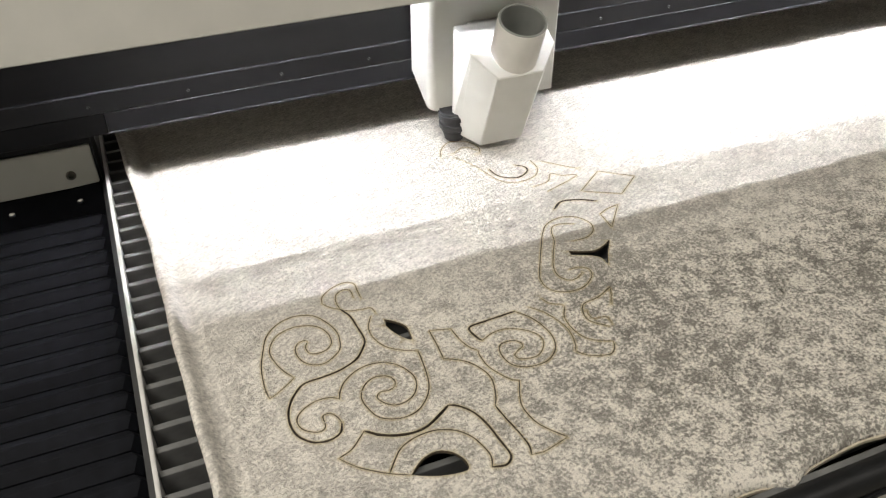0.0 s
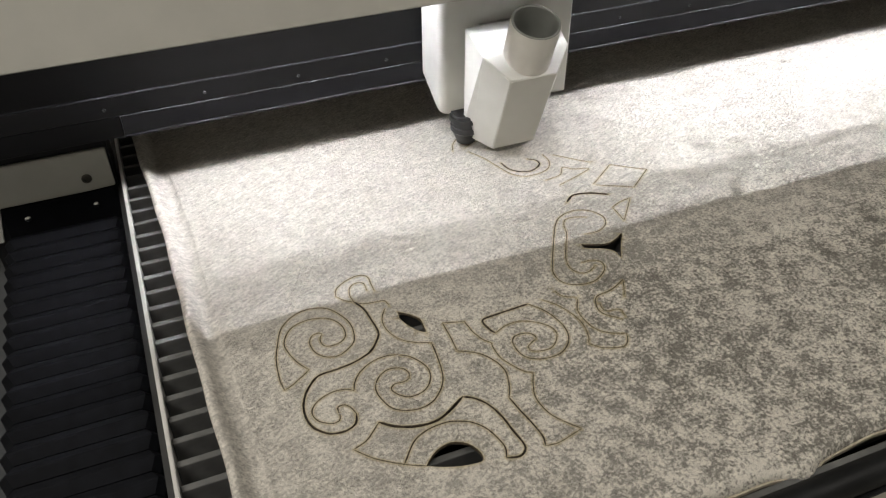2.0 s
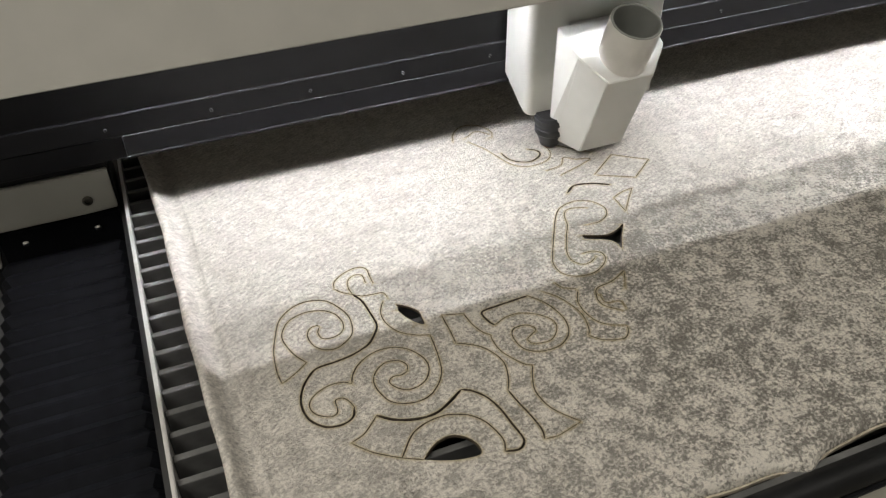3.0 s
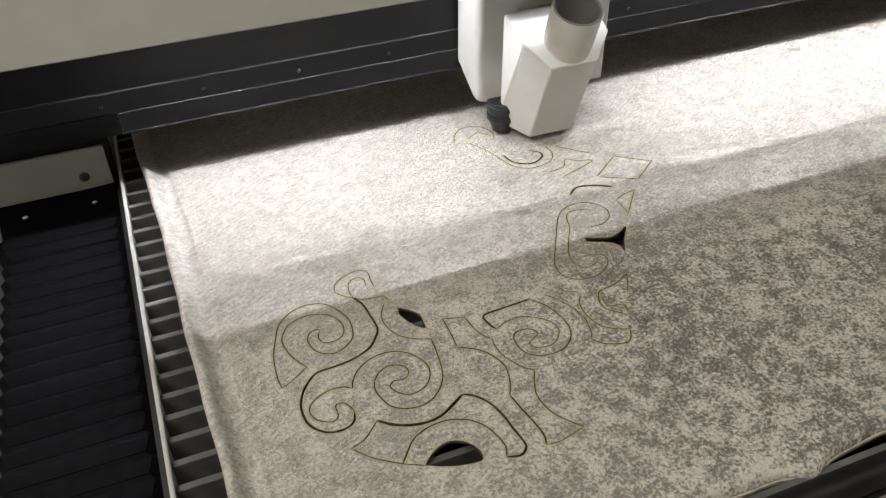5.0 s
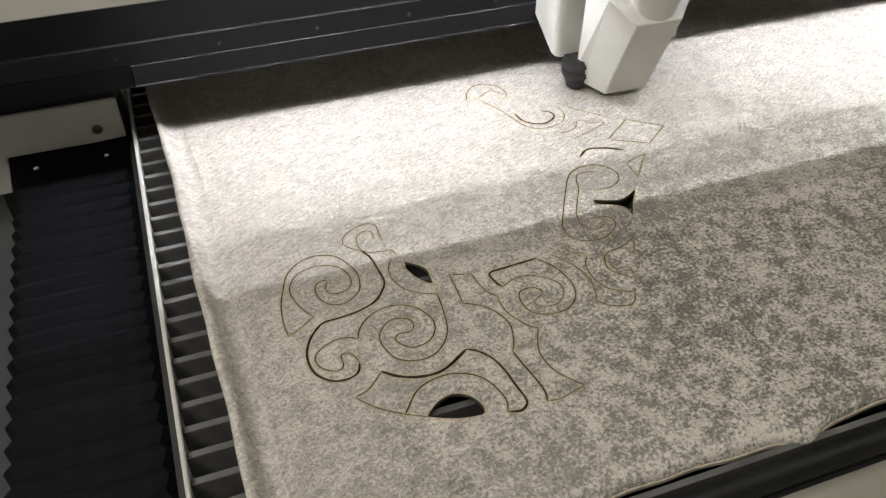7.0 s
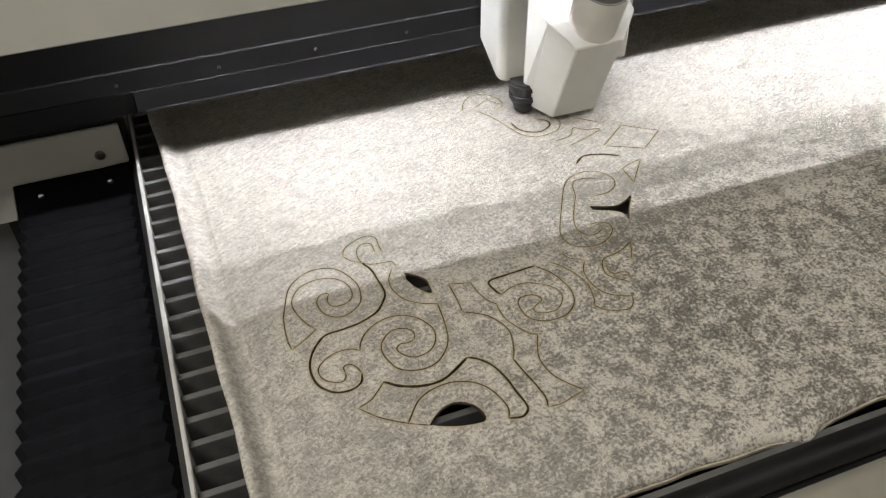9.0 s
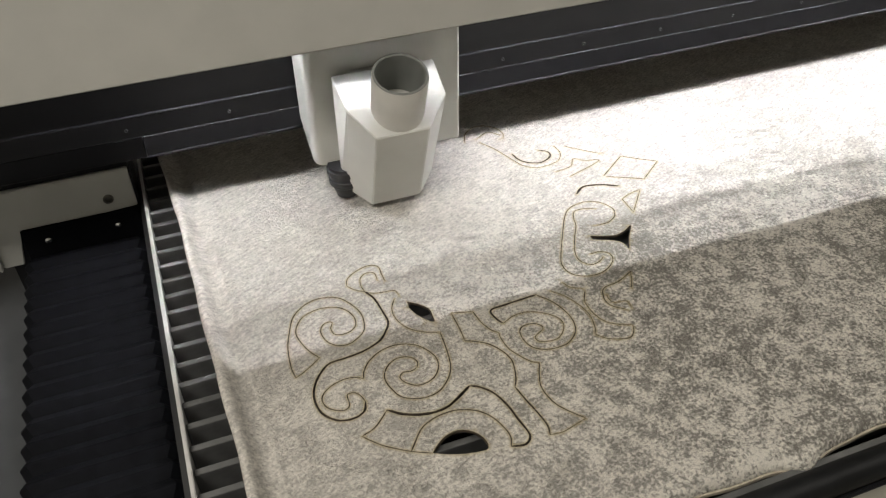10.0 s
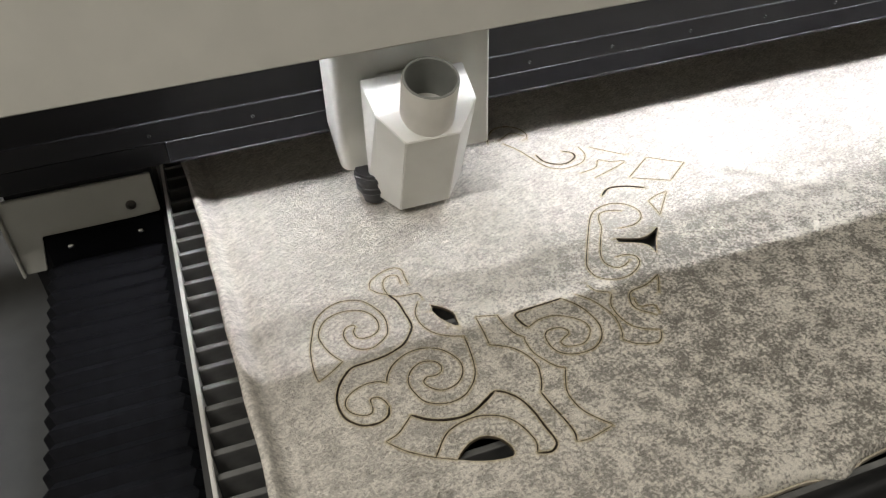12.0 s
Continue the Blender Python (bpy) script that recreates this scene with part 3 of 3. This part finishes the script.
# ---- the laser head ----
def build_head():
    h = thing("laser_head", "white enclosed laser cutting head with open hose stub", "laser head")
    # back housing, its lower edge rising to the rear
    plan, r = [(0.0895, 0.7365)], 0.0095
    for k in range(9):
        a = k * math.pi / 16
        plan.append((0.0895 + r - r * math.cos(a), 0.6835 + r - r * math.sin(a)))
    for k in range(9):
        a = k * math.pi / 16
        plan.append((0.2435 - 0.003 + 0.003 * math.sin(a), 0.6835 + 0.003 - 0.003 * math.cos(a)))
    plan.append((0.2435, 0.7365))
    bm = rings_loft([[(x, y, 0.0375 + 0.0275 * (y - 0.6835) / 0.053) for x, y in plan], [(x, y, 0.1750) for x, y in plan]])
    part("back_housing", bm, HEAD_PAINT, h, "white painted sheet-metal housing", True)
    # shroud with chamfered corners, a sloping top, drawn in towards its foot
    plan = [(0.1122, 0.6710, 0.1400), (0.1140, 0.6285, 0.1255), (0.1322, 0.601, 0.1085), (0.1825, 0.601, 0.1085), (0.2085, 0.6280, 0.1240), (0.2105, 0.6690, 0.1400)]
    foot = [(0.1112, 0.6710, 0.0290), (0.1185, 0.6675, 0.0115), (0.1335, 0.6405, 0.0082), (0.1835, 0.6405, 0.0082), (0.2055, 0.6655, 0.0165), (0.2060, 0.6700, 0.0260)]
    bm = rings_loft([foot, plan], False)
    bm.verts.ensure_lookup_table()
    lo, hi = bm.verts[:6], bm.verts[6:]
    for ring in (lo, hi):
        bm.faces.new((ring[0], ring[1], ring[4], ring[5]))
        bm.faces.new((ring[1], ring[2], ring[3], ring[4]))
    bmesh.ops.recalc_face_normals(bm, faces=bm.faces)
    bmesh.ops.bevel(bm, geom=list(bm.edges), offset=0.0009, segments=3, affect="EDGES")
    part("shroud", bm, HEAD_PAINT, h, "white moulded front shroud with chamfered sides")
    part("shroud_mount", box(0.1300, 0.2040, 0.6680, 0.6845, 0.0460, 0.1360, 0.002), HEAD_PAINT, h)
    # hose stub square to the sloping top
    lean = 19.0
    base = (0.1600, 0.6251, 0.1175)
    m = pose(*base, lean, 0, 0)
    stub = turned([(0.0215, -0.022), (0.0243, -0.022), (0.0250, 0.0465), (0.0246, 0.0474), (0.0228, 0.0474)], m, 56, False)
    ob = part("hose_stub", stub, TUBE_PLASTIC, h, "open off-white plastic hose stub", True)
    lining = turned([(0.0245, 0.0474), (0.0243, 0.0482), (0.0226, 0.0484), (0.0219, 0.0474), (0.0217, -0.010), (0.0180, -0.050), (0.0002, -0.050)], m, 56, False)
    part("lining", lining, GREY_PVC, ob, "grey inner pipe wall", True)
    # Black disc stands in for the shade deep inside the pipe.
    part("pipe_shade_disc", turned([(0.0218, -0.0160), (0.0216, -0.0154), (0.0002, -0.0154)], m, 40, False), TRAY_BLACK, ob)
    # lens tube and nozzle
    axis = pose(0.1172, 0.6775, -0.0020, 0, 0, 0)
    lens = turned([(0.0002, 0.0420), (0.0165, 0.0420), (0.0165, 0.0390), (0.0180, 0.0382), (0.0180, 0.0330), (0.0160, 0.0320), (0.0156, 0.0270), (0.0170, 0.0260),
                   (0.0168, 0.0205), (0.0150, 0.0185), (0.0110, 0.0085), (0.0104, 0.0052), (0.0094, 0.0044), (0.0002, 0.0044)], axis, 36, True)
    tube = part("lens_tube", lens, BLACK_PLASTIC, h, "black lens tube with a tapered nozzle")
    tip = turned([(0.0002, 0.0048), (0.0082, 0.0048), (0.0078, 0.0030), (0.0050, 0.0026), (0.0002, 0.0026)], axis, 24, True)
    part("nozzle_ring", tip, material("copper", (0.42, 0.16, 0.08), 0.4, 0.9, 0.2, 300), tube, "dull copper nozzle ring")
    part("limit_block", box(0.2110, 0.2330, 0.6900, 0.7200, 0.0330, 0.0500, 0.001), BLACK_PLASTIC, h, "small black block")
    return h


# ---- bellows over the side guide ----
BELLOWS_FRONT, BELLOWS_REAR = 0.232, 0.7540


def build_bellows():
    be = thing("bellows", "black pleated bellows covering the side guide rail", "bellows")
    n = 26
    pitch = (BELLOWS_REAR - BELLOWS_FRONT) / n
    half = pitch * 0.53

    def ring(y, inset):
        x0, x1, z0, z1 = -0.1805 + inset, -0.0585 - inset, -0.118, -0.0430 - inset
        c = 0.006
        return [(x0, y, z0), (x1, y, z0), (x1, y, z1 - c), (x1 - c, y, z1), (x0 + c, y, z1), (x0, y, z1 - c)]

    bm = rings_loft([ring(-half, 0.0048), ring(-half * 0.10, 0.0003), ring(half * 0.10, 0.0003), ring(half, 0.0048)])
    fold = mesh_of("fold", bm, BELLOWS_CLOTH)
    folds = []
    for k in range(n):
        ob = new("fold", fold)
        ob.parent = be
        folds.append((ob, (k + 0.5) / n))
    flange = box(-0.1745, -0.0590, 0.7575, 0.7620, -0.060, -0.0150, 0.0008)
    fl = part("end_flange", flange, BELLOWS_CLOTH, be)
    screw = mesh_of("screw", turned([(0.0036, 0.0), (0.0034, 0.0014), (0.0022, 0.0024), (0.0002, 0.0027)], pose(0, 0, 0, 90, 0, 0), 18, True), STEEL, True)
    for x in (-0.1515, -0.0825):
        ob = new("screw", screw)
        ob.parent, ob.location = fl, (x, 0.7575, -0.0308)
        tagged(ob, "shiny domed screw")
    return folds, fl


build_room()
build_fill_fixture(1.5, -0.4)
build_fill_fixture(-1.2, -0.42)
build_fill_fixture(-1.7, 1.7)
build_bed()
gantry = build_gantry()
head = build_head()
bellows_folds, bellows_flange = build_bellows()
build_hide()


def motions():
    walk(gantry, [(t, pose(0, y, 0)) for t, y, x in TRAVEL])
    walk(head, [(t, pose(x, y, 0)) for t, y, x in TRAVEL])
    walk(bellows_flange, [(t, pose(0, y, 0)) for t, y, x in TRAVEL])
    for fold, share in bellows_folds:
        walk(fold, [(t, pose(0, BELLOWS_FRONT + share * (BELLOWS_REAR + y - BELLOWS_FRONT), 0)) for t, y, x in TRAVEL])


motions()
